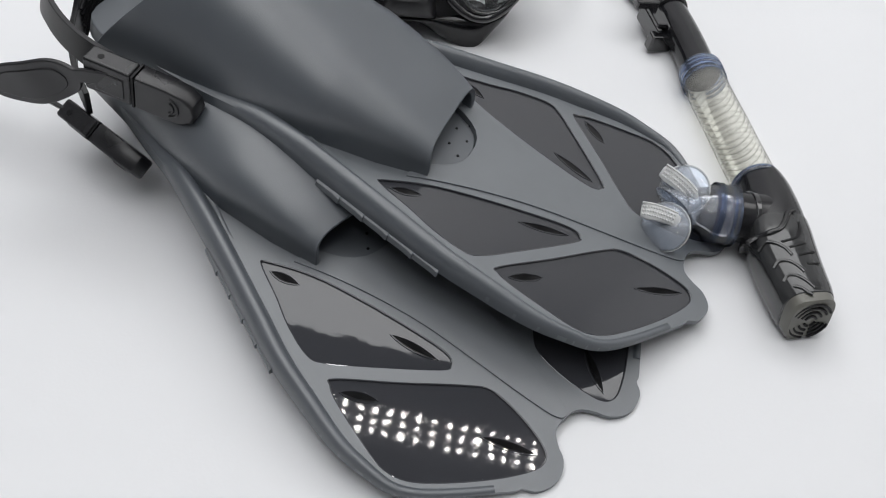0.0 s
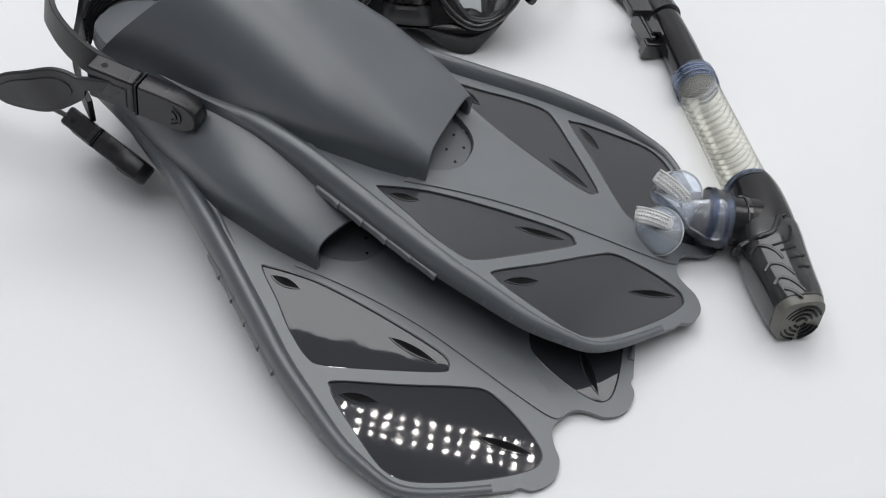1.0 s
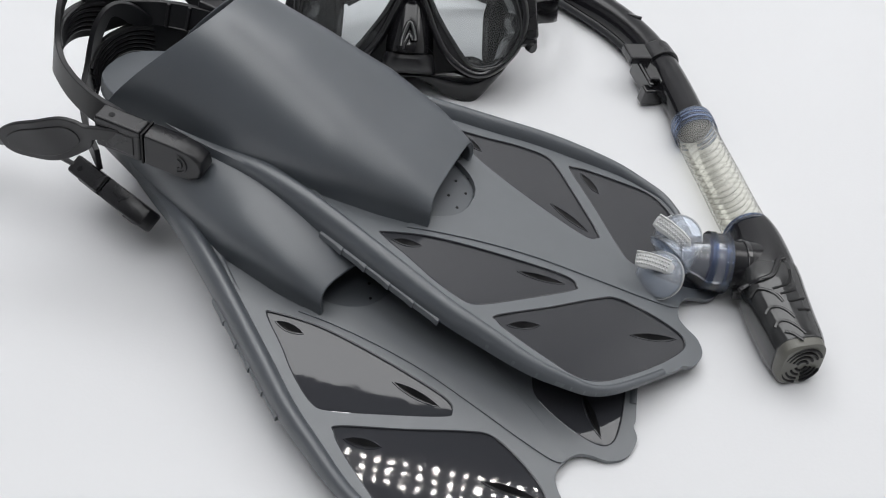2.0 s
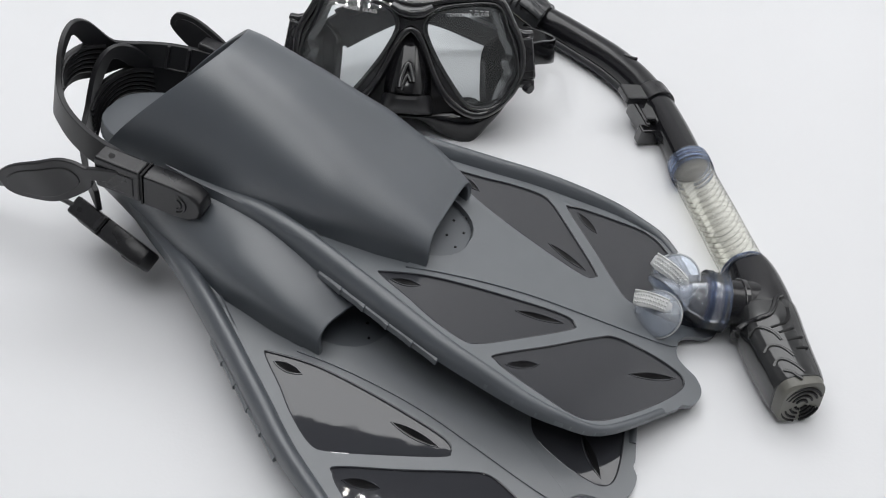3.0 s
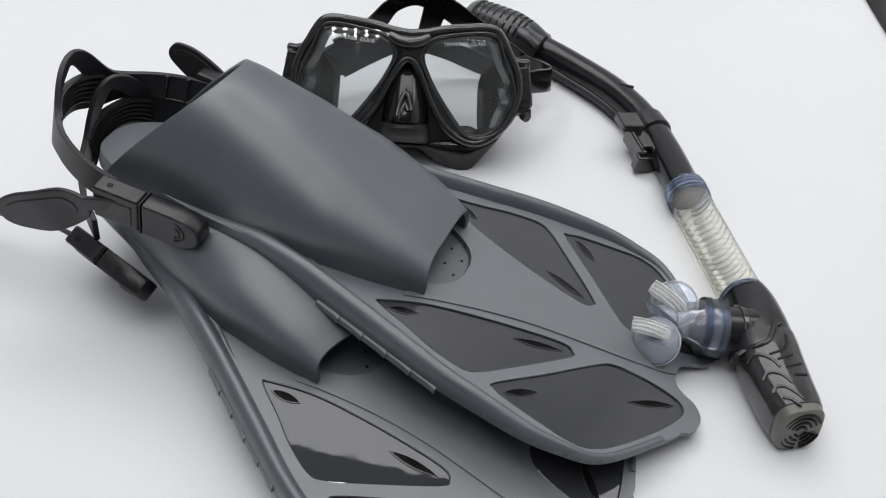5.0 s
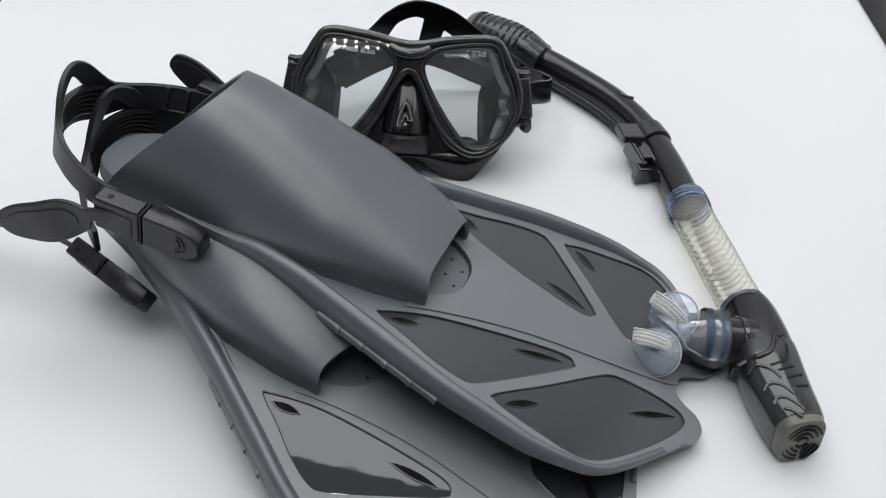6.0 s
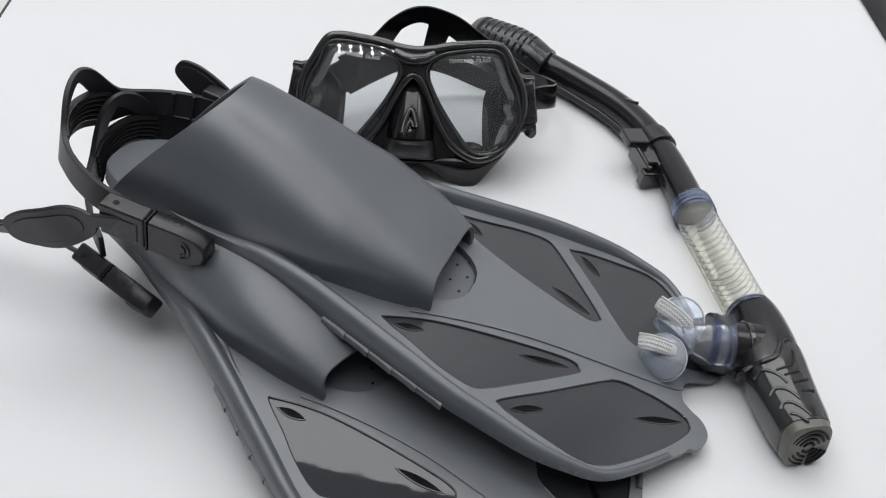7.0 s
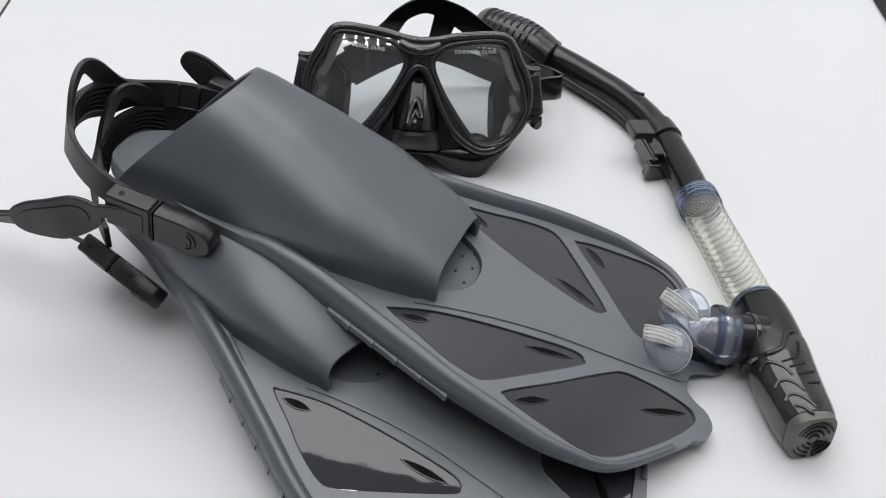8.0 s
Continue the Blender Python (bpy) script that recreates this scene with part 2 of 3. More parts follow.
def pocket_skin(press):
    """The arched foot pocket with its fillets to the side rails; press flattens it."""
    rows = []
    for i in range(37):
        s = i / 36
        row = []
        for j in range(41):
            a = math.pi * j / 40
            c, sn = math.cos(a), math.sin(a)
            toe = 0.1388 + 0.0045 * sn
            rim = 0.328 - 0.046 * sn ** 0.9
            v = toe + (rim - toe) * s
            box = 0.36 + 0.42 * step(0.140, 0.250, v)
            u = -POCKET_W(v) * math.copysign(abs(c) ** box, c)
            row.append((u, v, POCKET_Z(v) - 0.003 + (POCKET_H(v) * (1 - press * step(0.15, 0.26, v)) + 0.003) * sn ** box))
        for end, sg in ((0, -1), (-1, 1)):
            x, v, z = row[end]
            foot = [(x + sg * 0.0006, v, z - 0.004), (x - sg * 0.001, v, z - 0.008)]
            row = foot[::-1] + row if end == 0 else row + foot
        rows.append(row)
    return loft(rows)


def rail(side, drop):
    """The stiff rounded rim along one side of the blade: by the foot it runs on into a smooth valley beside the pocket."""
    pts = curve_points([(p[0], p[1], 0) for p in EDGE_HALF[:15]], 6, closed=False)
    rows = []
    for i, p in enumerate(pts):
        d = (pts[min(i + 1, len(pts) - 1)] - pts[max(i - 1, 0)]).normalized()
        n = Vector((-d.y, d.x, 0))
        if n.x < 0:
            n = -n
        y = p.y
        k = step(-0.005, 0.10, y)
        h = (0.0012 + 0.0056 * k) * (1 - 0.80 * step(0.195, 0.262, y))
        w = 0.0035 + 0.0055 * k
        near = step(0.150, 0.225, y)
        heel = -0.0085 * step(0.225, 0.290, y)
        inner = max(w * 1.25, (p.x - POCKET_W(max(y, 0.14)) + 0.0025) * near)
        mid = 0.5 * (inner + w)
        dp = 0.003 + drop * max(0.0, min(y, 0.25) - 0.02)
        ext = 0.0016 * step(0.085, 0.150, y)
        prof = [(-inner, -0.0016 + 0.0048 * near), (-inner * 0.72 - w * 0.28, -0.0013 + 0.0030 * near), (-mid * 0.5 - w * 0.5, -0.0009 + 0.0022 * near), (-w * 1.05, 0.0001 + 0.0010 * near), (-w * 0.92, max(h * 0.42, 0.0014 * near)), (-w * 0.76, h * 0.80), (-w * 0.58, h * 0.98), (-w * 0.42, h), (-w * 0.24 + ext * 0.2, h * 0.90), (-w * 0.08 + ext * 0.5, h * 0.62), (ext * 0.8, h * 0.22), (ext, -0.0015 - 0.0012 * k), (ext * 0.8, -0.002 - dp * 0.25), (-0.0012 - dp * 0.55, -dp), (-w - dp * 0.4, -dp), (-inner, -dp * 0.5 - 0.002)]
        rows.append([p + n * o + Vector((0, 0, z + heel)) for o, z in prof])
    rows = [[(q.x * side, q.y, q.z) for q in r] for r in rows]
    return loft(rows, close_u=True, caps=True)


def swim_fin(name, m, drop, press, label):
    fin = thing(name, m, label, "swim fin", "pair of swim fins")
    outline = [(p[0], p[1]) for p in curve_points([(p[0], p[1], 0) for p in EDGE_HALF], 4, closed=False)]
    ring = outline + [(-x, y) for x, y in reversed(outline)]
    bed = []
    for i in range(48):
        a = 2 * math.pi * (i + 0.5) / 48
        c, s = math.cos(a), math.sin(a)
        bed.append((0.0385 * math.copysign(abs(c) ** 0.75, c), 0.238 + 0.112 * math.copysign(abs(s) ** 0.75, s)))
    holes = {}
    for side in (1, -1):
        for key, shape in (("a", PANEL_A), ("b", PANEL_B)):
            holes[key, side] = [(p.x, p.y) for p in curve_points([(x * side, y, 0) for x, y in shape], 5)]
    part("blade", plate(ring, [*holes.values(), [(x, y) for x, y in bed if y < 0.235]], -0.0028, 0.0, lambda x, y: -0.012 * step(0.195, 0.275, y)), BLADE_RUBBER, fin, "grey matt blade", bevel=0.0007)
    for (key, side), hole in holes.items():
        slots = [[(x * side, y) for x, y in lens_shape(*s)] for s in (SLOTS_A if key == "a" else SLOTS_B)]
        pan = part("panel", plate(hole, slots, -0.0024, -0.0009), PANEL, fin, "glossy black flexible panel")
        # raised lip that frames the panel
        lip = curve_points([(p[0], p[1], -0.0004) for p in hole], 1)
        part("panel_rim", sweep(lip + lip[:1], 0.0005, 8, caps=False), PANEL, pan)
        for s, sl in zip((SLOTS_A if key == "a" else SLOTS_B), slots):
            c = Vector((sum(x for x, _ in sl) / len(sl), sum(y for _, y in sl) / len(sl), -0.0034))
            bm = bmesh.new()
            vs = [bm.verts.new((x, y, -0.0012)) for x, y in sl]
            vc = bm.verts.new(c)
            for i in range(len(vs)):
                bm.faces.new((vs[i], vs[(i + 1) % len(vs)], vc))
            part("slot", bm, SLOT, pan, "sunken black slot")
            ring = [(x, y, -0.0009) for x, y in sl]
            part("slot_rim", sweep(ring + ring[:1], 0.0005, 6, caps=False), PANEL, pan)
    for side in (1, -1):
        rl = part("side_rail", rail(side, drop), GREY_RUBBER, fin, "grey stiffening rail")
        for i in range(5):
            y = 0.110 + 0.0150 * i
            # a scale that starts flush at its heel end and stands out at its toe end
            ring = []
            for yy, out in ((y + 0.0150, 0.0002), (y + 0.0050, 0.0004), (y, 0.0012)):
                x = float(np.interp(yy, [0.09, 0.112, 0.140, 0.180, 0.212], [0.0892, 0.0862, 0.0792, 0.0686, 0.0608]))
                z = -0.0034 - 0.03 * (yy - 0.1)
                ring.append([((x - 0.003) * side, yy, z + 0.0012), ((x + out) * side, yy, z), ((x + out * 0.9) * side, yy, z - 0.0034), ((x - 0.004) * side, yy, z - 0.0062)])
            part("grip_rib", loft(ring, close_u=True, caps=True), BLADE_RUBBER, rl, bevel=0.0005)
    # raised tongue down the middle of the blade, cut out round the toe opening
    tongue = mm([(41, 148), (33, 131), (24, 107), (16.5, 80), (11.5, 50), (8, 26), (5, 9), (3, 3), (1.2, 1.0)])
    tl = [(p.x, p.y) for p in curve_points([(x, y, 0) for x, y in tongue], 5, closed=False)]
    arc = [(x, y) for x, y in bed if y < 0.148]
    arc.sort(key=lambda p: p[0])
    part("tongue", plate(tl + [(-x, y) for x, y in reversed(tl)] + arc, (), -0.0005, 0.0009), BLADE_RUBBER, fin, bevel=0.0006)
    part("foot_bed", plate([(x * 0.995, y) for x, y in bed], (), -0.012, -0.0022, lambda x, y: POCKET_Z(y) - 0.02 * max(0, y - 0.2)), GREY_RUBBER, fin, "grey rubber foot bed", bevel=0.0015)
    for x, y in ((-0.018, 0.1335), (-0.006, 0.1315), (0.008, 0.1315), (0.021, 0.1345), (0.0, 0.139), (0.014, 0.140)):
        part("drain_hole", sweep([(x, y, -0.0030), (x, y, -0.0018)], 0.0008, 8), SLOT, fin)
    part("foot_pocket", pocket_skin(press), GREY_RUBBER, fin, "smooth grey rubber foot pocket", thick=0.0035, bevel=0.0008)
    return fin


FIN_LOW = pose(0.0574, 0.2888, 0.0057, 10.0, 0, 45.65)
FIN_TOP = pose(0.1258, 0.3845, 0.0107, 15.29, 6.42, 69.67)
fin_low = swim_fin("swim_fin", FIN_LOW, 0.13, 0.36, "grey and black swim fin lying on the white board")
fin_top = swim_fin("swim_fin", FIN_TOP, 0.10, 0.0, "grey and black swim fin resting across another fin")


# ---- heel straps and buckles ----
def buckle(fin, m, worn=""):
    """Side-release buckle: a receiver with a pin hole, a rounded latch with a moulded badge. Local x runs towards the toe, y outwards, z up."""
    bk = part("buckle", block(0.027, 0.0115, 0.021, (-0.0155, 0, 0)), BLACK_PLASTIC, fin, "black moulded plastic buckle", bevel=0.0016)
    bk.matrix_parent_inverse = Matrix()
    bk.matrix_basis = m
    ring = [(0.0005, -0.0105), (0.018, -0.0105), (0.027, -0.0095), (0.033, -0.0055), (0.0345, 0.0), (0.033, 0.0055), (0.027, 0.0095), (0.018, 0.0105), (0.0005, 0.0105)]
    rows = [[(x * kx, y, z * kz) for x, z in ring] for y, kx, kz in ((-0.006, 0.97, 0.93), (-0.0045, 1, 1), (0.0045, 1, 1), (0.006, 0.97, 0.93))]
    part("latch", loft(rows, close_u=True, caps=True), BLACK_PLASTIC, bk, bevel=0.0008)
    part("pin_hole", sweep([(-0.021, -0.0005, 0.0098), (-0.021, -0.0005, 0.0107)], 0.0017, 12), SLOT, bk)
    part("press_panel", block(0.0165, 0.0012, 0.0125, (-0.014, -0.0058, -0.001)), BLACK_PLASTIC, bk, bevel=0.0005)
    part("seam", block(0.0012, 0.0118, 0.0206, (-0.0008, 0, 0)), SLOT, bk)
    # moulded badge: a plain raised ring with a bar
    arc = [(0.019 + 0.0062 * math.cos(a), -0.0062, 0.0058 * math.sin(a)) for a in [radians(-80 + 16 * i) for i in range(11)]]
    part("badge", sweep(arc, 0.0007, 6, up=(0, 1, 0)), BLACK_PLASTIC, bk)
    arc = [(0.019 + 0.0036 * math.cos(a), -0.0062, 0.0034 * math.sin(a)) for a in [radians(-70 + 20 * i) for i in range(8)]]
    part("badge", sweep(arc, 0.0007, 6, up=(0, 1, 0)), BLACK_PLASTIC, bk)
    return bk


def axes(at, x, z):
    """A pose in mm from a place, a way along and a rough way up."""
    x = Vector(x).normalized()
    y = Vector(z).cross(x).normalized()
    z = x.cross(y)
    return Matrix.Translation(Vector(at) * 0.001) @ Matrix((x, y, z)).transposed().to_4x4()


def heel_strap(fin, lean, reach):
    """Rubber strap round the heel, with a ridged pad and a pull loop."""
    def tilt(p):
        return (p[0], 300 + (p[1] - 300) * reach if p[1] > 300 else p[1], p[2] + lean * max(0.0, (p[1] - 300)) / 85)
    line = [(-55, 306, -13), (-48, 336, -16), (-36, 361, -17), (-19, 379, -17), (0, 385, -17), (19, 379, -15), (36, 361, -12), (45, 335, -7), (48, 300, -2), (47, 285, 0)]
    path = curve_points(mm([tilt(p) for p in line]), 7, closed=False)
    n = len(path) - 1
    # pad that widens round the heel and rises to a pull loop with a hole in it
    rows = []
    for i, p in enumerate(path):
        s = i / n
        pad = step(0.22, 0.38, s) * (1 - step(0.50, 0.66, s))
        u = (s - 0.44) / 0.165
        peak = max(0.0, 1 - u * u) ** 1.5
        low, top = -0.0085 - 0.008 * pad * (1 - 0.9 * max(0.0, 1 - (u / 0.8) ** 2)), 0.0085 + 0.006 * pad + 0.0195 * peak
        q = (s - 0.435) / 0.062
        lo = 0.0135
        hi = lo + (0.0135 * (1 - abs(q)) ** 0.7 if abs(q) < 1 else 0.0)
        lo, hi = min(lo, top - 0.004), min(hi, top - 0.004)
        rows.append([p + Vector((0, 0, low + (lo - low) * j / 6)) for j in range(7)] + [p + Vector((0, 0, hi + (top - hi) * j / 4)) for j in range(5)])
    bm = bmesh.new()
    vs = [[bm.verts.new(p) for p in row] for row in rows]
    for i in range(n):
        for j in (*range(6), *range(7, 11)):
            bm.faces.new((vs[i][j], vs[i][j + 1], vs[i + 1][j + 1], vs[i + 1][j]))
    bmesh.ops.remove_doubles(bm, verts=bm.verts[:], dist=0.00001)
    st = part("heel_strap", bm, BLACK_RUBBER, fin, "black rubber heel strap", thick=0.0032, bevel=0.0009)
    # ridges inside the pad
    axis = Vector((0, 0.330, 0))
    for k in range(6):
        rows = []
        for i in range(int(0.29 * n), int(0.60 * n)):
            s, p = i / n, path[i]
            inward = Vector((axis.x - p.x, axis.y - p.y, 0)).normalized()
            arch = 0.011 * max(0.0, 1 - ((s - 0.445) / 0.15) ** 2)
            rows.append(p + inward * 0.0021 + Vector((0, 0, -0.0135 + 0.0042 * k + arch * (1 - 0.11 * k))))
        part("pad_ridge", sweep(rows, [(0.0011, 0.0013)] * len(rows), 6), BLACK_RUBBER, st)
    # adjustment steps near the far end
    for k in range(5):
        t = path[n - 16 + 3 * k]
        part("strap_step", block(0.0045, 0.0022, 0.0165, (t.x - 0.001, t.y, t.z)), BLACK_RUBBER, st, bevel=0.0006)
    return st


def tail(fin, pts, widths, up, label="black rubber strap end with an oval tab"):
    path = curve_points(mm(pts), 10, closed=False)
    n = len(path) - 1
    neck, wide, start = widths
    hs = []
    for i in range(n + 1):
        s = i / n
        q = max(0.0, (s - start) / (1 - start))
        oval = 2 * math.sqrt(max(0.0, q * (1 - q))) if q < 1 else 0.0
        hs.append(0.001 * max(neck if s < start + 0.2 else 0.6, wide * oval ** 0.9))
    tl = part("strap_tail", band(path, hs, 0.0026, up=up), BLACK_RUBBER, fin, label, bevel=0.0008)
    # raised field on the oval tab
    a = int(n * (start + 0.12))
    part("tab_field", band([path[i] for i in range(a, n - 3)], [0.001 * max(0.5, 0.7 * wide * (2 * math.sqrt((i - a) / (n - 4 - a) * (1 - (i - a) / (n - 4 - a)))) ** 0.9) for i in range(a, n - 3)], 0.0038, up=up), BLACK_RUBBER, tl, bevel=0.0006)
    return tl


heel_strap(fin_top, 0, 0.93)
heel_strap(fin_low, 17, 0.74)
buckle(fin_top, axes((-59, 289, -12), (0.02, -1, 0.10), (-0.10, 0.10, 1)))
buckle(fin_top, axes((52, 296, -2), (0, -1, 0.05), (0, 0, 1)) @ Matrix.Rotation(math.pi, 4, "X"))
buckle(fin_low, axes((-56, 292, -28), (0.06, -1, 0.12), (-0.55, 0.15, 1)))
buckle(fin_low, axes((52, 296, -4), (0, -1, 0.05), (0, 0, 1)) @ Matrix.Rotation(math.pi, 4, "X"))
tail(fin_top, [(-64, 303, -12), (-66, 318, -17), (-66, 330, -25), (-69, 343, -35), (-70, 356, -42), (-71, 369, -49)], (9, 29, 0.22), (-0.25, 0.42, 0.87))
tail(fin_top, [(56, 298, -3), (57, 314, 0), (57, 328, 3), (57, 339, 6), (56, 349, 9)], (9, 19, 0.10), (0.1, -0.45, 0.85))
tail(fin_low, [(-60, 316, -26), (-66, 332, -24), (-72, 352, -26), (-78, 375, -38), (-86, 400, -52)], (7, 16, 0.3), (-0.5, 0.3, 0.8))


# ---- diving mask ----
MASK = Matrix.Translation((-0.0235, 0.599, 0.0595)) @ Matrix.Rotation(radians(-4.0), 4, Vector((0, -0.848, 0.53))) @ Matrix.Rotation(radians(58), 4, "X")
mask = thing("diving_mask", MASK, "black diving mask with two clear lenses on the white board", "diving mask")
LENS = mm([(9.6, 17.0), (12.2, 22.2), (19.5, 27.0), (33.0, 30.0), (46.0, 31.6), (54.0, 31.0), (58.8, 26.5), (62.0, 18.0), (66.5, 8.5), (70.0, -2.0), (71.0, -11.5), (68.0, -21.0), (63.0, -28.5), (55.6, -33.5), (46.5, -35.2), (38.0, -31.6), (27.6, -19.0), (18.6, -6.0), (13.0, 4.0), (9.8, 11.5)])
FRAME_HALF = mm([(0, 30.3), (11, 31.6), (23, 34.4), (37, 36.3), (50, 37.4), (58, 35.6), (63, 29), (67, 21.5), (70.8, 15.2), (74, 8), (75.6, 0), (75.4, -9), (73.6, -16), (69.6, -24.5), (62.5, -33), (54.5, -39.2), (46, -41), (38, -38.6), (29, -32.5), (22.3, -24.5), (16, -13), (10.5, 0), (6.5, 8), (3, 12), (0, 13.5)])


def both_sides(half, n):
    h = [(p.x, p.y) for p in curve_points([(x, y, 0) for x, y in half], n, closed=False)]
    return h + [(-x, y) for x, y in reversed(h[1:-1])]


def lens_ring(side, grow=0.0):
    pts = [(p.x * side, p.y) for p in curve_points([(x, y, 0) for x, y in LENS], 5)]
    cx, cy = sum(p[0] for p in pts) / len(pts), sum(p[1] for p in pts) / len(pts)
    return [(cx + (x - cx) * (1 + grow), cy + (y - cy) * (1 + grow)) for x, y in pts]


frame_ob = part("mask_frame", plate(both_sides(FRAME_HALF, 5), [lens_ring(1), lens_ring(-1)], -0.011, -0.0004), GLOSS_BLACK, mask, "glossy black frame", bevel=0.0013, segments=3)
# rounded roll along the outer edge, and a second crease inside it over the temples
roll = [Vector((x * 0.978, y * 0.962 - 0.0002, -0.0012)) for x, y in both_sides(FRAME_HALF, 5)]
part("frame_roll", sweep(roll + roll[:1], [(0.0028, 0.0026)] * (len(roll) + 1), 12, caps=False), GLOSS_BLACK, frame_ob)
part("frame_side", loft([[(x * g, y * g, z) for x, y in both_sides(FRAME_HALF, 4)] for g, z in ((0.985, -0.003), (1.0, -0.006), (1.004, -0.010), (0.99, -0.014))], close_u=True), GLOSS_BLACK, frame_ob, thick=0.0012)
for side in (1, -1):
    ring = lens_ring(side, 0.03)
    path = [Vector((x, y, 0.0006)) for x, y in ring]
    part("frame_lip", sweep(path + path[:1], 0.0009, 10, caps=False), SMOKE_GLOSS, frame_ob)
    ring = lens_ring(side, -0.012)
    path = [Vector((x, y, -0.0035)) for x, y in ring]
    part("lens_seal", sweep(path + path[:1], 0.0010, 8, caps=False), SMOKE, frame_ob)
    ln = part("lens", plate(lens_ring(side, 0.02), (), -0.0055, -0.0025), GLASS, mask, "clear tempered glass lens", smooth=False)
    ln.visible_shadow = False
    # wavy inner wall of the frame by the temple
    wall = curve_points(mm([(55 * side, 28, -6), (58.5 * side, 20, -8), (62 * side, 11, -10), (66.5 * side, 3, -11), (64.5 * side, -5, -11), (67 * side, -11, -10), (63 * side, -19, -9), (60 * side, -29, -6)]), 6, closed=False)
    part("temple_wall", band(wall, 0.014, 0.0022, up=(0.35 * side, 0, 1)), SMOKE, mask, "smoky glossy inner wall", bevel=0.0008)
    # print on the glass
    tx = bpy.data.curves.new("lens_print", "FONT")
    tx.body, tx.size, tx.align_x = "TEMPERED  GLASS", 0.0034, "CENTER"
    tx.extrude = 0.00008
    ob = new("lens_print", tx)
    ob.data.materials.append(PRINT)
    ob.parent = ln
    ob.matrix_basis = pose((36.2 if side > 0 else -36.8) * 0.001, (23.4 if side > 0 else 22.4) * 0.001, -0.0022, 0, 0, 5 if side > 0 else -5)
    # small dashes over the print
    if side > 0:
        for k in range(4):
            part("print_dash", block(0.0022 if k else 0.0012, 0.0006, 0.0001, (0.038 + 0.0036 * k, 0.0275, -0.0023)), PRINT, ln)

# bridge over the nose
part("bridge", sweep(mm([(-13, 27, -0.5), (-7, 23.8, 0.8), (0, 22.6, 1.4), (7, 23.8, 0.8), (13, 27, -0.5)]), [(0.0034, 0.004), (0.0042, 0.0052), (0.0046, 0.0058), (0.0042, 0.0052), (0.0034, 0.004)], 14), GLOSS_BLACK, frame_ob)


def skirt_ring(z, grow, low, wide):
    pts = [(0, 29 + grow), (30, 32 + grow), (52, 33 + grow), (66, 24 + grow * 0.7), (72 + wide, 5), (71 + wide, -18), (64 + wide * 0.6, -34), (55, -41 - low * 0.35), (43, -43 - low), (26, -44 - low * 0.7), (10, -44 - low * 0.15), (0, -44)]
    half = [(p.x, p.y) for p in curve_points([(x * 0.001, y * 0.001, 0) for x, y in pts], 4, closed=False)]
    return [(x, y, z) for x, y in half] + [(-x, y, z) for x, y in reversed(half[1:-1])]


part("skirt", loft([skirt_ring(-0.005, -1.5, -5, -2), skirt_ring(-0.0075, -1.5, 4, -1), skirt_ring(-0.010, -1.2, 11, 0), skirt_ring(-0.014, -1, 15.5, 0), skirt_ring(-0.019, -1, 14, 0), skirt_ring(-0.027, -1, 8, -2), skirt_ring(-0.038, -1, 1, -6), skirt_ring(-0.045, -3, -6, -14), skirt_ring(-0.048, -6, -12, -22)], close_u=True), SKIRT, mask, "black silicone face skirt", thick=0.0018)
web = mm([(0, 16), (7, 9), (15, -9), (27, -27), (40, -40), (24, -47), (10, -46), (0, -45.5)])
part("nose_web", plate(both_sides(web, 3), (), -0.0125, -0.0095), SKIRT, mask, "black silicone web round the nose", bevel=0.001)


def nose(sections):
    rows = []
    for y, hw, top, flat in sections:
        rows.append([(hw * math.copysign(abs(math.cos(a)) ** 0.8, math.cos(a)) * 0.001, y * 0.001, -0.0105 + (top + 10.5) * 0.001 * math.sin(a) ** flat) for a in [math.pi * i / 22 for i in range(23)]])
    return loft(rows)


nz = part("nose_pocket", nose([(14, 2.0, -9.5, 1.0), (11, 4.5, -7, 1.0), (6, 7.5, -2, 1.0), (0, 10.0, 3, 1.0), (-8, 12.6, 8.5, 1.0), (-17, 14.6, 13.4, 0.95), (-24, 15.6, 16.0, 0.9), (-28, 15.8, 16.2, 0.9), (-30, 15.4, 13, 0.9), (-31.5, 15, -9, 0.9)]), SKIRT, mask, "glossy black nose pocket")
part("nose_lip", nose([(-27.5, 12.5, 8, 0.6), (-29.0, 15.0, 13.4, 0.6), (-32, 16.4, 14.2, 0.6), (-37, 17.2, 12.0, 0.6), (-40.5, 17.4, 7.5, 0.6), (-42, 16.8, 2, 0.6), (-43, 15, -9, 0.6)]), BLACK_RUBBER, nz, "matt black lip under the nose")
# Raised chevrons modelled in place of the lamp's reflection on the nose.
chev = mm([(-4.6, -24.5, 17.1), (-3.6, -17.5, 14.7), (0, -9.0, 12.1), (3.6, -17.5, 14.7), (4.2, -20.5, 15.7)])
part("nose_glint_rib", sweep(curve_points(chev, 5, closed=False), 0.0016, 10), GLOSS_BLACK, nz)
chev = mm([(-3.6, -26, 16.9), (-1.8, -20.2, 15.6), (0.2, -16.6, 14.6), (2.2, -20.5, 15.7)])
part("nose_glint_rib", sweep(curve_points(chev, 5, closed=False), 0.0013, 10), GLOSS_BLACK, nz)

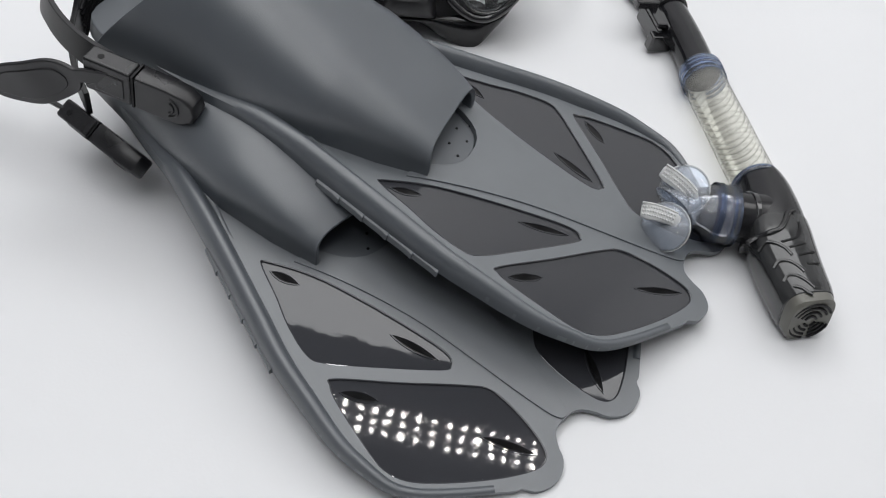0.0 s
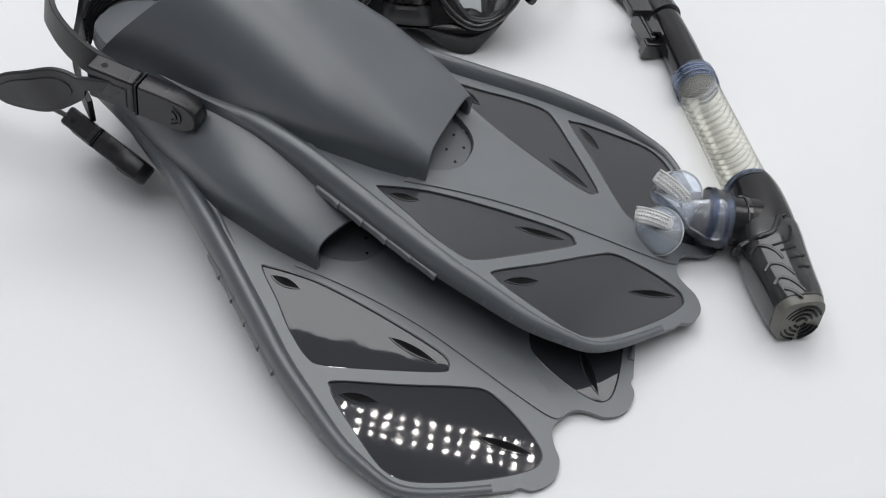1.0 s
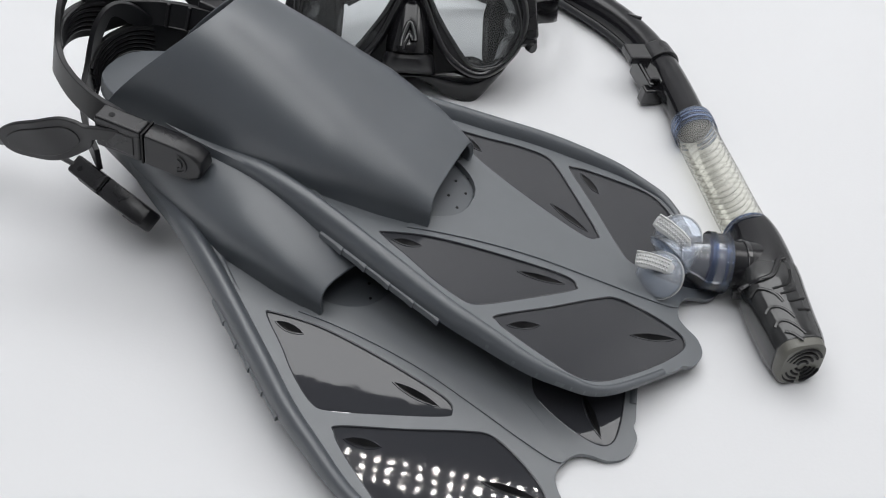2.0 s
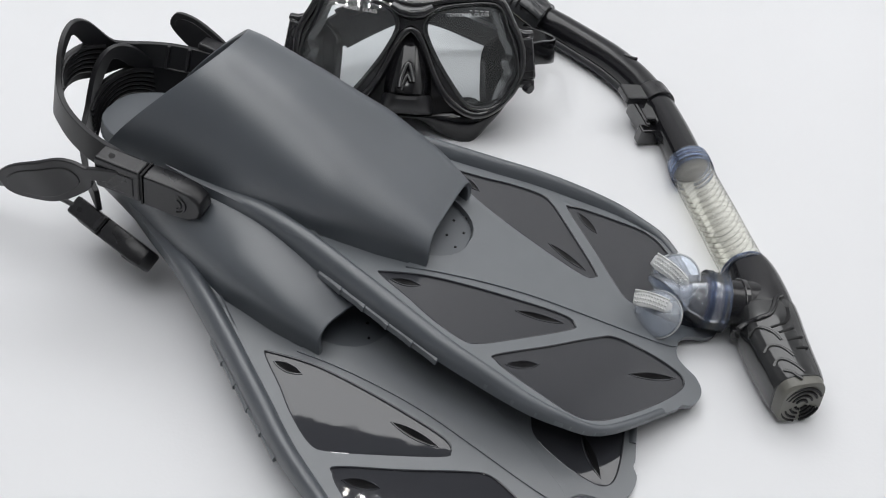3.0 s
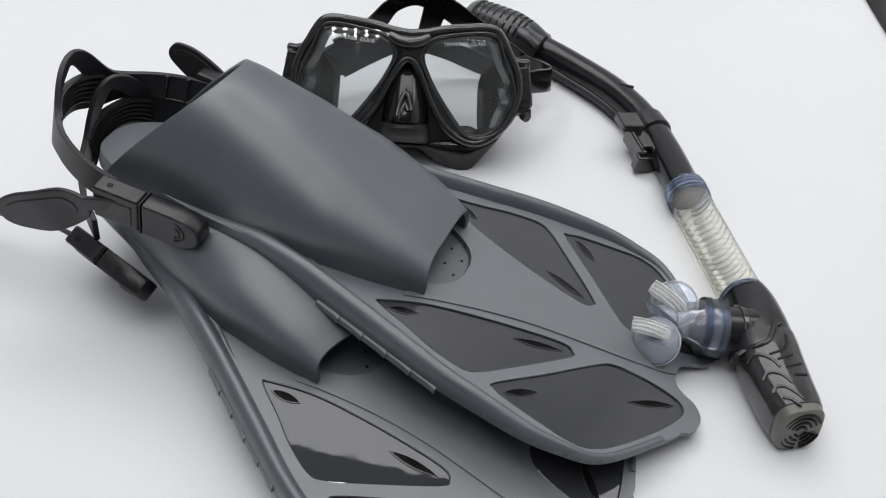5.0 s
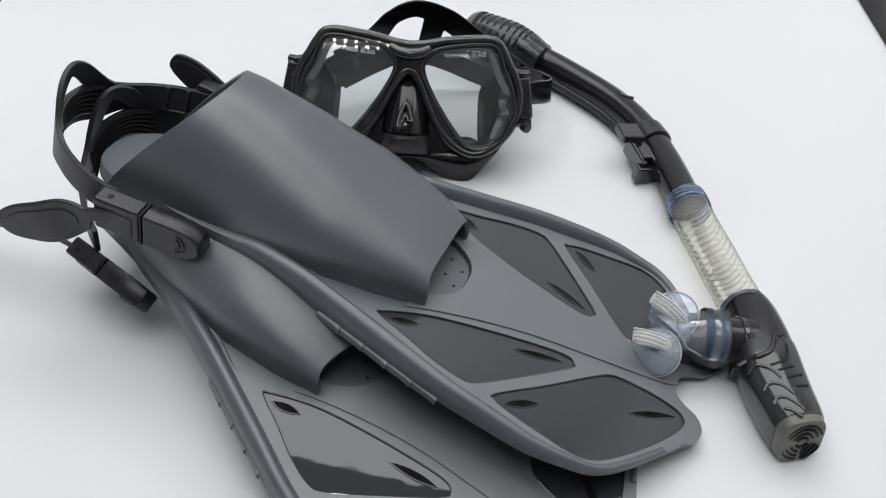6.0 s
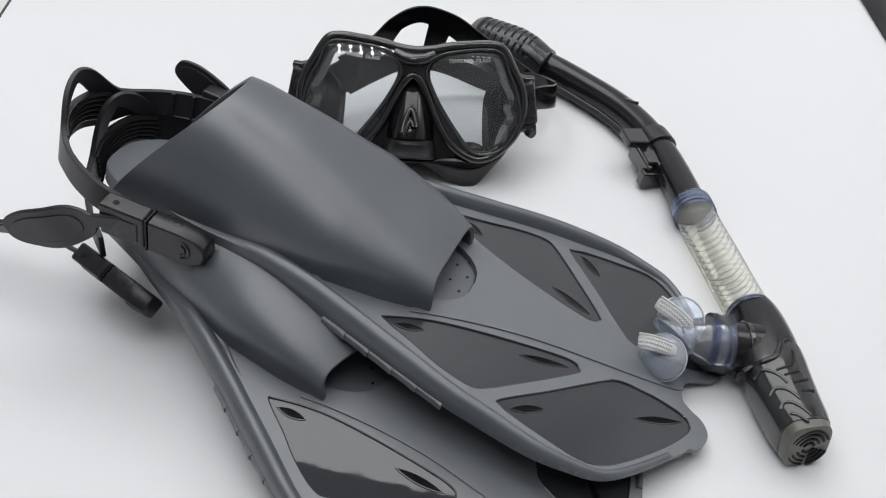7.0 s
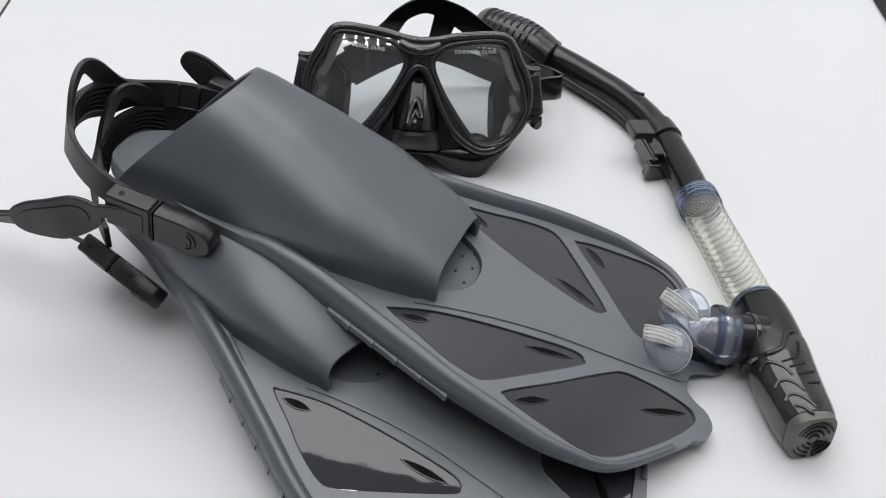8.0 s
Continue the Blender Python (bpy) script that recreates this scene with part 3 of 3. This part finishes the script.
for side in (1, -1):
    lean = Matrix.Translation((0.0770 * side, 0.0, -0.010)) @ Matrix.Rotation(radians(9 * side), 4, "Z")
    bk = part("strap_buckle", block(0.0105, 0.030, 0.012, m=lean), GLOSS_BLACK, mask, "glossy black strap buckle", bevel=0.0025)
    part("buckle_plate", block(0.0078, 0.0215, 0.003, (0.0006 * side, 0.0018, 0.0070), lean), BLACK_PLASTIC, bk, bevel=0.0012)
    part("buckle_arm", sweep(mm([(69 * side, 16, -8), (74 * side, 14.5, -7), (79 * side, 15, -9)]), [(0.003, 0.004)] * 3, 10), GLOSS_BLACK, bk)
    part("buckle_foot", sweep(mm([(71 * side, -17, -8), (77 * side, -16.5, -6.5), (82 * side, -15.5, -8)]), [(0.0035, 0.0045)] * 3, 10), GLOSS_BLACK, bk)
    part("screw", sweep(mm([(78 * side, -18.5, -7), (81.5 * side, -20.5, -3.5)]), 0.0036, 14), BLACK_PLASTIC, bk, bevel=0.0008)


def strap_piece(name, pts, hs, label=""):
    inv = MASK.inverted()
    path = curve_points([inv @ Vector(p) for p in mm(pts)], 7, closed=False)
    n, k = len(path) - 1, len(hs) - 1
    up = inv.to_3x3() @ Vector((0, 0, 1))
    return part(name, band(path, [0.001 * float(np.interp(i / n * k, range(k + 1), hs)) for i in range(n + 1)], 0.0022, up=up), SKIRT, parent_of_strap, label, bevel=0.0006)


parent_of_strap = mask
strap = strap_piece("mask_strap", [(52, 612, 46), (62, 622, 42), (72, 636, 34), (76, 652, 26), (70, 668, 20), (58, 681, 16)], [17, 17, 17, 18, 20, 22], "black silicone head strap")
parent_of_strap = strap
strap_piece("strap_upper_band", [(67, 680, 14), (45, 688, 27), (22, 693, 43), (3, 696, 57), (-18, 696, 66), (-36, 693, 61), (-50, 687, 48), (-74, 672, 34)], [16, 18, 18, 17, 13, 12, 17, 28])
strap_piece("strap_lower_band", [(67, 680, 10), (35, 690, 11), (5, 695, 22), (-15, 696, 28), (-38, 692, 30), (-74, 672, 26)], [18, 17, 16, 16, 18, 26])
strap_piece("strap_bar", [(-3, 695, 40), (-8, 695.4, 42), (-13, 695.6, 44), (-17, 695.6, 45)], [34, 36, 38, 40])
strap_piece("strap_end", [(-70, 675, 30), (-88, 662, 31), (-101, 645, 38), (-106, 630, 47), (-103, 618, 52)], [32, 22, 17, 17, 17])


# ---- snorkel ----
snorkel = thing("snorkel", pose(0.150, 0.55, 0.0), "black snorkel with a clear flexible section lying on the board", "snorkel")
O = Vector((0.150, 0.55, 0.0))


def sn(pts):
    return [Vector(p) * 0.001 - O for p in pts]


def spine(pts, n=8):
    return curve_points(sn(pts), n, closed=False)


upper = spine([(64, 717, 16), (84, 702, 13), (104, 680, 12), (122, 657, 11.5), (135, 633, 11.5), (143.5, 609, 11.3), (149.5, 583, 11.3), (154, 556, 11.3), (156.3, 535, 11.3)], 8)
part("upper_tube", sweep(upper, 0.0111, 28), TUBE, snorkel, "glossy black curved tube")
# seam ridge along the inside of the bend
ridge = [p + Vector((-0.0078, -0.0050, -0.0048)) for p in upper[4:44]]
part("tube_ridge", sweep(ridge, [(0.0045, 0.0035)] * len(ridge), 10), SMOKE, snorkel, "dull grey ridge under the tube")
part("tube_mark", sweep(sn([(127, 650, 22.4), (132, 647, 22.2), (136, 648, 20.6)]), 0.0011, 8), TUBE, snorkel)

# dry top
cap_line = spine([(20, 745, 19.5), (32, 736, 20.3), (49, 723, 20.3), (63, 714, 18), (74, 707, 15)], 8)
k = len(cap_line) - 1
cap = part("dry_top", sweep(cap_line, [(0.001 * float(np.interp(i / k, [0, 0.06, 0.2, 0.55, 0.75, 0.9, 1], [8, 14, 18.0, 19.0, 17.2, 14.6, 13.4])), 0.001 * float(np.interp(i / k, [0, 0.06, 0.2, 0.55, 0.75, 0.9, 1], [8, 14, 18.0, 18.6, 16.8, 14.4, 13.2]))) for i in range(k + 1)], 32), SMOKE, snorkel, "smoky grey dry top with slits")
part("cap_end", sweep(cap_line[:7], [0.001 * r for r in (8.4, 11.8, 14.4, 16.2, 17.3, 18.0, 18.3)], 28), SMOKE_LIGHT, cap, "pale translucent cap end")
for ang in (-44, -14, 16):
    for i in range(9):
        j = 7 + 2 * i
        p, s = cap_line[j], j / k
        d = (cap_line[j + 1] - cap_line[j - 1]).normalized()
        side_way = d.cross(Vector((0, 0, 1))).normalized()
        top_way = side_way.cross(d)
        ra = 0.001 * float(np.interp(s, [0, 0.06, 0.2, 0.55, 0.75, 0.9, 1], [8, 14, 18.0, 19.0, 17.2, 14.6, 13.4]))
        rb = 0.001 * float(np.interp(s, [0, 0.06, 0.2, 0.55, 0.75, 0.9, 1], [8, 14, 18.0, 18.6, 16.8, 14.4, 13.2]))
        arc = [p + side_way * ra * 0.962 * math.sin(radians(-ang + q)) + top_way * rb * 0.962 * math.cos(radians(-ang + q)) for q in (-11, -5.5, 0, 5.5, 11)]
        part("vent_slit", sweep(arc, 0.0012, 6, up=tuple(d)), SLOT, cap)
part("cap_collar", sweep(spine([(62, 718.5, 16.8), (68, 714, 15.8), (74, 709, 14.6)], 3), 0.0136, 26), SMOKE, cap)
part("cap_catch", sweep(spine([(58, 708, 32), (64, 703, 30), (71, 699, 25)], 5), [(0.006, 0.003)] * 11, 12), SMOKE, cap)

# keeper clip on the tube
clip = part("keeper_clip", sweep(spine([(141.2, 616, 11.6), (145.5, 601.5, 11.6)], 3), 0.0128, 28), BLACK_PLASTIC, snorkel, "black plastic keeper clip", bevel=0.0008)
m = axes((127.5, 592, 15), (0.25, -1, -0.05), (0.2, 0, 1))
m.translation -= O
for nm, sx, sy, sz, at in (("clip_arm", 0.016, 0.016, 0.006, (-0.009, 0.000, 0.008)), ("clip_plate", 0.032, 0.004, 0.016, (0.002, 0.010, -0.002)), ("clip_plate", 0.030, 0.004, 0.013, (0.003, 0.003, -0.003)), ("clip_latch", 0.022, 0.009, 0.004, (0.004, 0.006, 0.004)), ("clip_foot", 0.008, 0.016, 0.012, (0.017, 0.006, -0.006))):
    part(nm, block(sx, sy, sz, at, m), GLOSS_BLACK, clip, bevel=0.0014)

# clear bellows
flex = sn([(156.0, 541, 12.2), (158.8, 517, 12.6), (164, 487, 12.8), (168, 463, 12.8), (172.5, 438, 13)])
line = curve_points(flex, 30, closed=False)
k = len(line) - 1
part("bellows", sweep(line, 0.0124, 26, caps=False), CLEAR_CREAM, snorkel, "clear ribbed bellows, slightly yellowed", thick=0.0010)
for i in range(15):
    j = int((0.22 + 0.047 * i) * k)
    part("bellows_rib", sweep(line[j - 1:j + 2], [0.0126, 0.0129, 0.0126], 26, caps=False), CLEAR_RIB, snorkel)
for a, b, r in ((0.0, 0.052, 0.0131), (0.058, 0.085, 0.0134), (0.094, 0.128, 0.0134), (0.140, 0.165, 0.0133), (0.945, 0.965, 0.0133), (0.975, 1.0, 0.0136)):
    seg = line[int(a * k):max(int(b * k), int(a * k) + 2)]
    part("cuff_ring", sweep(seg, r, 28, caps=False), CLEAR_BLUE, snorkel, "bluish clear cuff ring", thick=0.0008)
part("inner_sleeve", sweep(line[:int(k * 0.085)], 0.0113, 22, caps=False), NAVY, snorkel, "navy sleeve inside the clear cuff")
part("inner_sleeve", sweep(line[int(k * 0.925):], 0.0115, 22), NAVY, snorkel, "navy sleeve inside the clear cuff")

# elbow with purge chamber
body = spine([(172.8, 441, 13.5), (174.4, 430, 14), (175.0, 414, 15), (174.8, 398, 15.2), (175.2, 382, 15), (176.8, 366, 15), (178.6, 353, 15.2), (179.4, 346.5, 15.4)], 4)
k = len(body) - 1
SHELL_A = [12.6, 14.4, 16.2, 15.6, 13.6, 12.0]
SHELL_B = [12.6, 13.6, 14.6, 14.8, 15.0, 14.8]
SHELL_S = [0, 0.15, 0.35, 0.6, 0.85, 1]


def shell_radii(s):
    return 0.001 * float(np.interp(s, SHELL_S, SHELL_A)), 0.001 * float(np.interp(s, SHELL_S, SHELL_B))


def on_shell(x, y):
    """The purge cover's upper face at a place on the plan, in mm."""
    i = min(range(k + 1), key=lambda q: abs((body[q] + O).y - 0.001 * y))
    ra, rb = shell_radii(i / k)
    c = body[i] + O
    u = min(0.93, abs(0.001 * x - c.x) / (ra + 0.0008))
    return Vector((0.001 * x, 0.001 * y, c.z + (rb + 0.0008) * (1 - u ** 3.4) ** (1 / 3.4))) - O


elbow = part("elbow", sweep(body, [shell_radii(i / k) for i in range(k + 1)], 30, power=2.3), TUBE, snorkel, "glossy black elbow with purge chamber", bevel=0.001)
first = int(k * 0.40)
part("purge_shell", sweep(body[first:], [(shell_radii(i / k)[0] + 0.0008 * step(0.36, 0.5, i / k), shell_radii(i / k)[1] + 0.0008 * step(0.36, 0.5, i / k)) for i in range(first, k + 1)], 36, power=3.0), SMOKE_GLOSS, elbow, "smoky grey ribbed purge cover", bevel=0.0016)
for xy in ([(159.5, 378.5), (162.6, 381.6), (166.9, 380.0), (171.3, 376.1), (173.7, 371.4)], [(164.0, 364.9), (166.5, 367.9), (171.0, 367.5), (174.9, 364.4), (177.6, 360.3)], [(166.7, 355.4), (169.1, 358.4), (173.2, 357.7), (177.4, 353.9), (180.5, 349.5)], [(170.5, 351.4), (174.0, 349.5), (176.7, 346.6), (178.5, 345.2)]):
    part("grip_wave", sweep(curve_points([on_shell(*p) for p in xy], 4, closed=False), [(0.0009, 0.0007)] * (4 * len(xy) - 3), 8), SMOKE_GLOSS, elbow)
for xy in ([(170.5, 380.4), (175.7, 382.4), (179.2, 384.4), (181.6, 389.6), (182.2, 394.6)], [(173.8, 376.8), (178.3, 378.4), (182.2, 380.0)], [(176.9, 371.4), (181.6, 372.9), (185.5, 374.4)], [(180.3, 365.6), (183.4, 366.3), (186.4, 366.7)]):
    part("grip_chevron", sweep(curve_points([on_shell(*p) for p in xy], 4, closed=False), [(0.0008, 0.0004)] * (4 * len(xy) - 3), 8), SLOT, elbow)
xy = [(154.9, 384.1), (159.7, 387.3), (165.6, 387.3), (171.5, 389.7), (175.3, 395.4), (177.8, 401.2), (181.4, 403.3)]
part("shell_edge", sweep(curve_points([on_shell(*p) for p in xy], 4, closed=False), [(0.0016, 0.0012)] * (4 * len(xy) - 3), 8), TUBE, elbow)
vent = part("purge_vent", sweep(sn([(179.2, 347.5, 15.4), (180.0, 342.6, 15.4), (180.2, 341.8, 15.4)]), [(0.0124, 0.0150), (0.0120, 0.0146), (0.0108, 0.0134)], 32, power=3.4), SMOKE_LIGHT, elbow, "pale grey vented end face")
for r in (3.2, 6.0, 8.8, 11.2):
    for a0, a1 in ((25, 155), (200, 262), (278, 340)):
        arc = [Vector((0.1803 + 0.00092 * r * math.cos(radians(a)), 0.3416 + 0.00014 * r * math.cos(radians(a)), 0.0150 + 0.00112 * r * math.sin(radians(a)))) - O for a in np.linspace(a0, a1, 9)]
        part("vent_slot", sweep(arc, 0.0008, 6, up=(0, 1, 0)), SLOT, vent)

# mouthpiece on its branch
part("branch", sweep(spine([(176, 411, 15.5), (164, 409.5, 17.0), (155, 409.5, 18.5), (151, 409.6, 19.2)], 4), [(0.0148, 0.0134)] * 5 + [(0.0144, 0.0130)] * 8, 28), TUBE, elbow, "glossy black branch")
part("branch_ring", sweep(spine([(163.5, 409.5, 17.0), (160.4, 409.5, 17.5)], 2), [(0.0155, 0.0140)] * 3, 26), GLOSS_BLACK, elbow, bevel=0.0006)
part("branch_tab", block(0.006, 0.004, 0.007, (0.1585, 0.3945, 0.0105), Matrix.Translation(-O)), GLOSS_BLACK, elbow, bevel=0.001)
part("branch_sleeve", sweep(spine([(151.5, 409.6, 19.1), (140.5, 410.5, 20.7)], 3), [(0.0142, 0.0128)] * 4, 26), NAVY, elbow, "navy sleeve under the clear collar")
mouth_line = spine([(152.5, 409.5, 18.8), (147, 409.8, 19.7), (142, 410.4, 20.5), (136, 410.8, 22.0), (130, 411, 23.6), (124, 411, 25.4)], 4)
mouth = part("mouthpiece", sweep(mouth_line, [(0.001 * r, 0.001 * q) for r, q in zip(np.interp(range(21), [0, 4, 8, 11, 15, 20], [16.0, 16.2, 15.6, 13.0, 11.5, 13.5]), np.interp(range(21), [0, 4, 8, 11, 15, 20], [14.4, 14.6, 14.0, 11.0, 9.0, 8.0]))], 30, caps=False), CLEAR_NECK, snorkel, "frosted clear silicone mouthpiece", thick=0.0014)
for i, r in ((0, 17.2), (2, 16.6), (6, 16.9), (8, 16.6)):
    part("mouth_ring", sweep(mouth_line[i:i + 2], [(0.001 * r, 0.0009 * r)] * 2, 30, caps=False), CLEAR_BLUE, mouth, "bluish clear clamp ring", thick=0.0010)
# two rounded lip shields, each with a textured bite tab across it
for c, n, ends in (((125.5, 420.0, 29.5), (-0.50, -0.42, 0.76), ((131.0, 410.0, 30.0), (126.5, 415.5, 32.5), (120.5, 421.5, 34.2), (115.0, 427.0, 34.5))),
                   ((112.5, 396.0, 25.5), (-0.50, -0.36, 0.79), ((121.0, 396.0, 27.5), (114.0, 397.6, 30.0), (107.0, 399.0, 31.5), (101.0, 400.2, 31.5)))):
    c, n = Vector(c) * 0.001 - O, Vector(n).normalized()
    a = Vector((-n.y, n.x, 0)).normalized()
    b = n.cross(a)
    rows = [[c + a * 0.0140 * r * math.cos(q) + b * 0.0128 * r * math.sin(q) - n * 0.0045 * r * r for q in [2 * math.pi * j / 36 for j in range(36)]] for r in [(i + 0.4) / 8.4 for i in range(9)]]
    fl = part("mouth_flange", loft(rows, close_u=True), CLEAR_FROST, mouth, "frosted clear lip shield", thick=0.0012)
    part("flange_rim", sweep(rows[-1] + rows[-1][:1], 0.0006, 8, up=tuple(n), caps=False), CLEAR_TAB, fl)
    line = spine(ends, 5)
    t = len(line) - 1
    bt = part("bite_tab", sweep(line, [(0.001 * float(np.interp(i / t, [0, 0.15, 0.8, 1], [2.4, 3.6, 4.4, 3.0])), 0.001 * float(np.interp(i / t, [0, 0.15, 0.8, 1], [1.4, 1.8, 2.0, 1.2]))) for i in range(t + 1)], 16, up=tuple(n), power=3), CLEAR_TAB, fl, "milky textured bite tab")
    for i in range(2, t - 1):
        d = (line[i + 1] - line[i - 1]).normalized()
        side_way = d.cross(n).normalized()
        for j in (-1, 0, 1):
            p = line[i] + side_way * 0.0021 * j + n * (0.0018 if j else 0.0020)
            part("bite_bump", sweep([p, p + n * 0.0008, p + n * 0.0011], [0.0008, 0.0006, 0.0003], 6, up=tuple(d)), CLEAR_TAB, bt)
    part("tab_wall", sweep([p + d.cross(n).normalized() * 0.0040 + n * 0.0014 for p in line[1:-1]], [(0.0007, 0.0014)] * (t - 1), 8, up=tuple(n)), CLEAR_TAB, bt)
# web that joins the lip shields to the neck
part("mouth_web", sweep(spine([(131, 411, 23.2), (125, 411, 25.6), (120.5, 408.5, 27.0)], 4), [(0.001 * r, 0.001 * q) for r, q in zip(np.linspace(12, 15, 9), np.linspace(8.5, 4.0, 9))], 26, caps=False), CLEAR_FROST, mouth, thick=0.0012)


# ---- lamps above and before the things ----
def led_lamp(m, columns, rows_n, pitch, size, pole, bulb, label):
    lamp = thing("led_lamp", m, label, "lamp", "LED lamps")
    part("housing", block(size[0], size[1], 0.012, (0, 0, 0.008)), LAMP_BODY, lamp, bevel=0.002)
    inv = m.inverted()
    part("pole", sweep([inv @ Vector(p) for p in pole], 0.006, 12, up=(0.3, 1, 0.2)), LAMP_BODY, lamp)
    for i in range(columns):
        for j in range(rows_n):
            x, y = (i - (columns - 1) / 2) * pitch[0], (j - (rows_n - 1) / 2) * pitch[1]
            part("diode", sweep([(x, y, 0.0025), (x, y, -0.001), (x, y, -0.0022)], [bulb, bulb, bulb * 0.5], 10), LED, lamp)
    return lamp


led_lamp(pose(0.215, 0.543, 0.80, 0, 0, -6), 19, 3, (0.0190, 0.0150), (0.52, 0.20), [(0.215, 0.556, 0.81), (0.215, 0.556, 2.09)], 0.0021, "dark LED lamp hanging over the white board")
led_lamp(look((-0.1464, -0.3131, 0.7052), (-0.0514, 0.5869, 0.0712)), 7, 2, (0.0185, 0.0085), (0.16, 0.10), [(-0.1464, -0.324, 0.7052), (-0.1464, -0.329, 0.001)], 0.0025, "dark LED lamp standing before the white board")
def dark_cloth():
    """A dark cloth lying in low folds on the table beside the board."""
    rows = []
    for i in range(41):
        y = -0.45 + 1.85 * i / 40
        rows.append([(0.3555 + 0.27 * j / 14 + (0.003 * math.sin(9 * y) + 0.002 * math.sin(31 * y)) * min(1, j), y, 0.0020 - 0.0055 * min(1, j / 3) + 0.014 * noise.noise(Vector((j * 0.45, y * 9, 3))) ** 2 + 0.006 * (1 + math.sin(7 * y + 0.7 * j)) * (j / 14)) for j in range(15)])
    return part("dark_cloth", loft(rows), DARK, thick=0.002)


tagged(dark_cloth(), "dark crumpled cloth on the table beside the white board", "cloth")
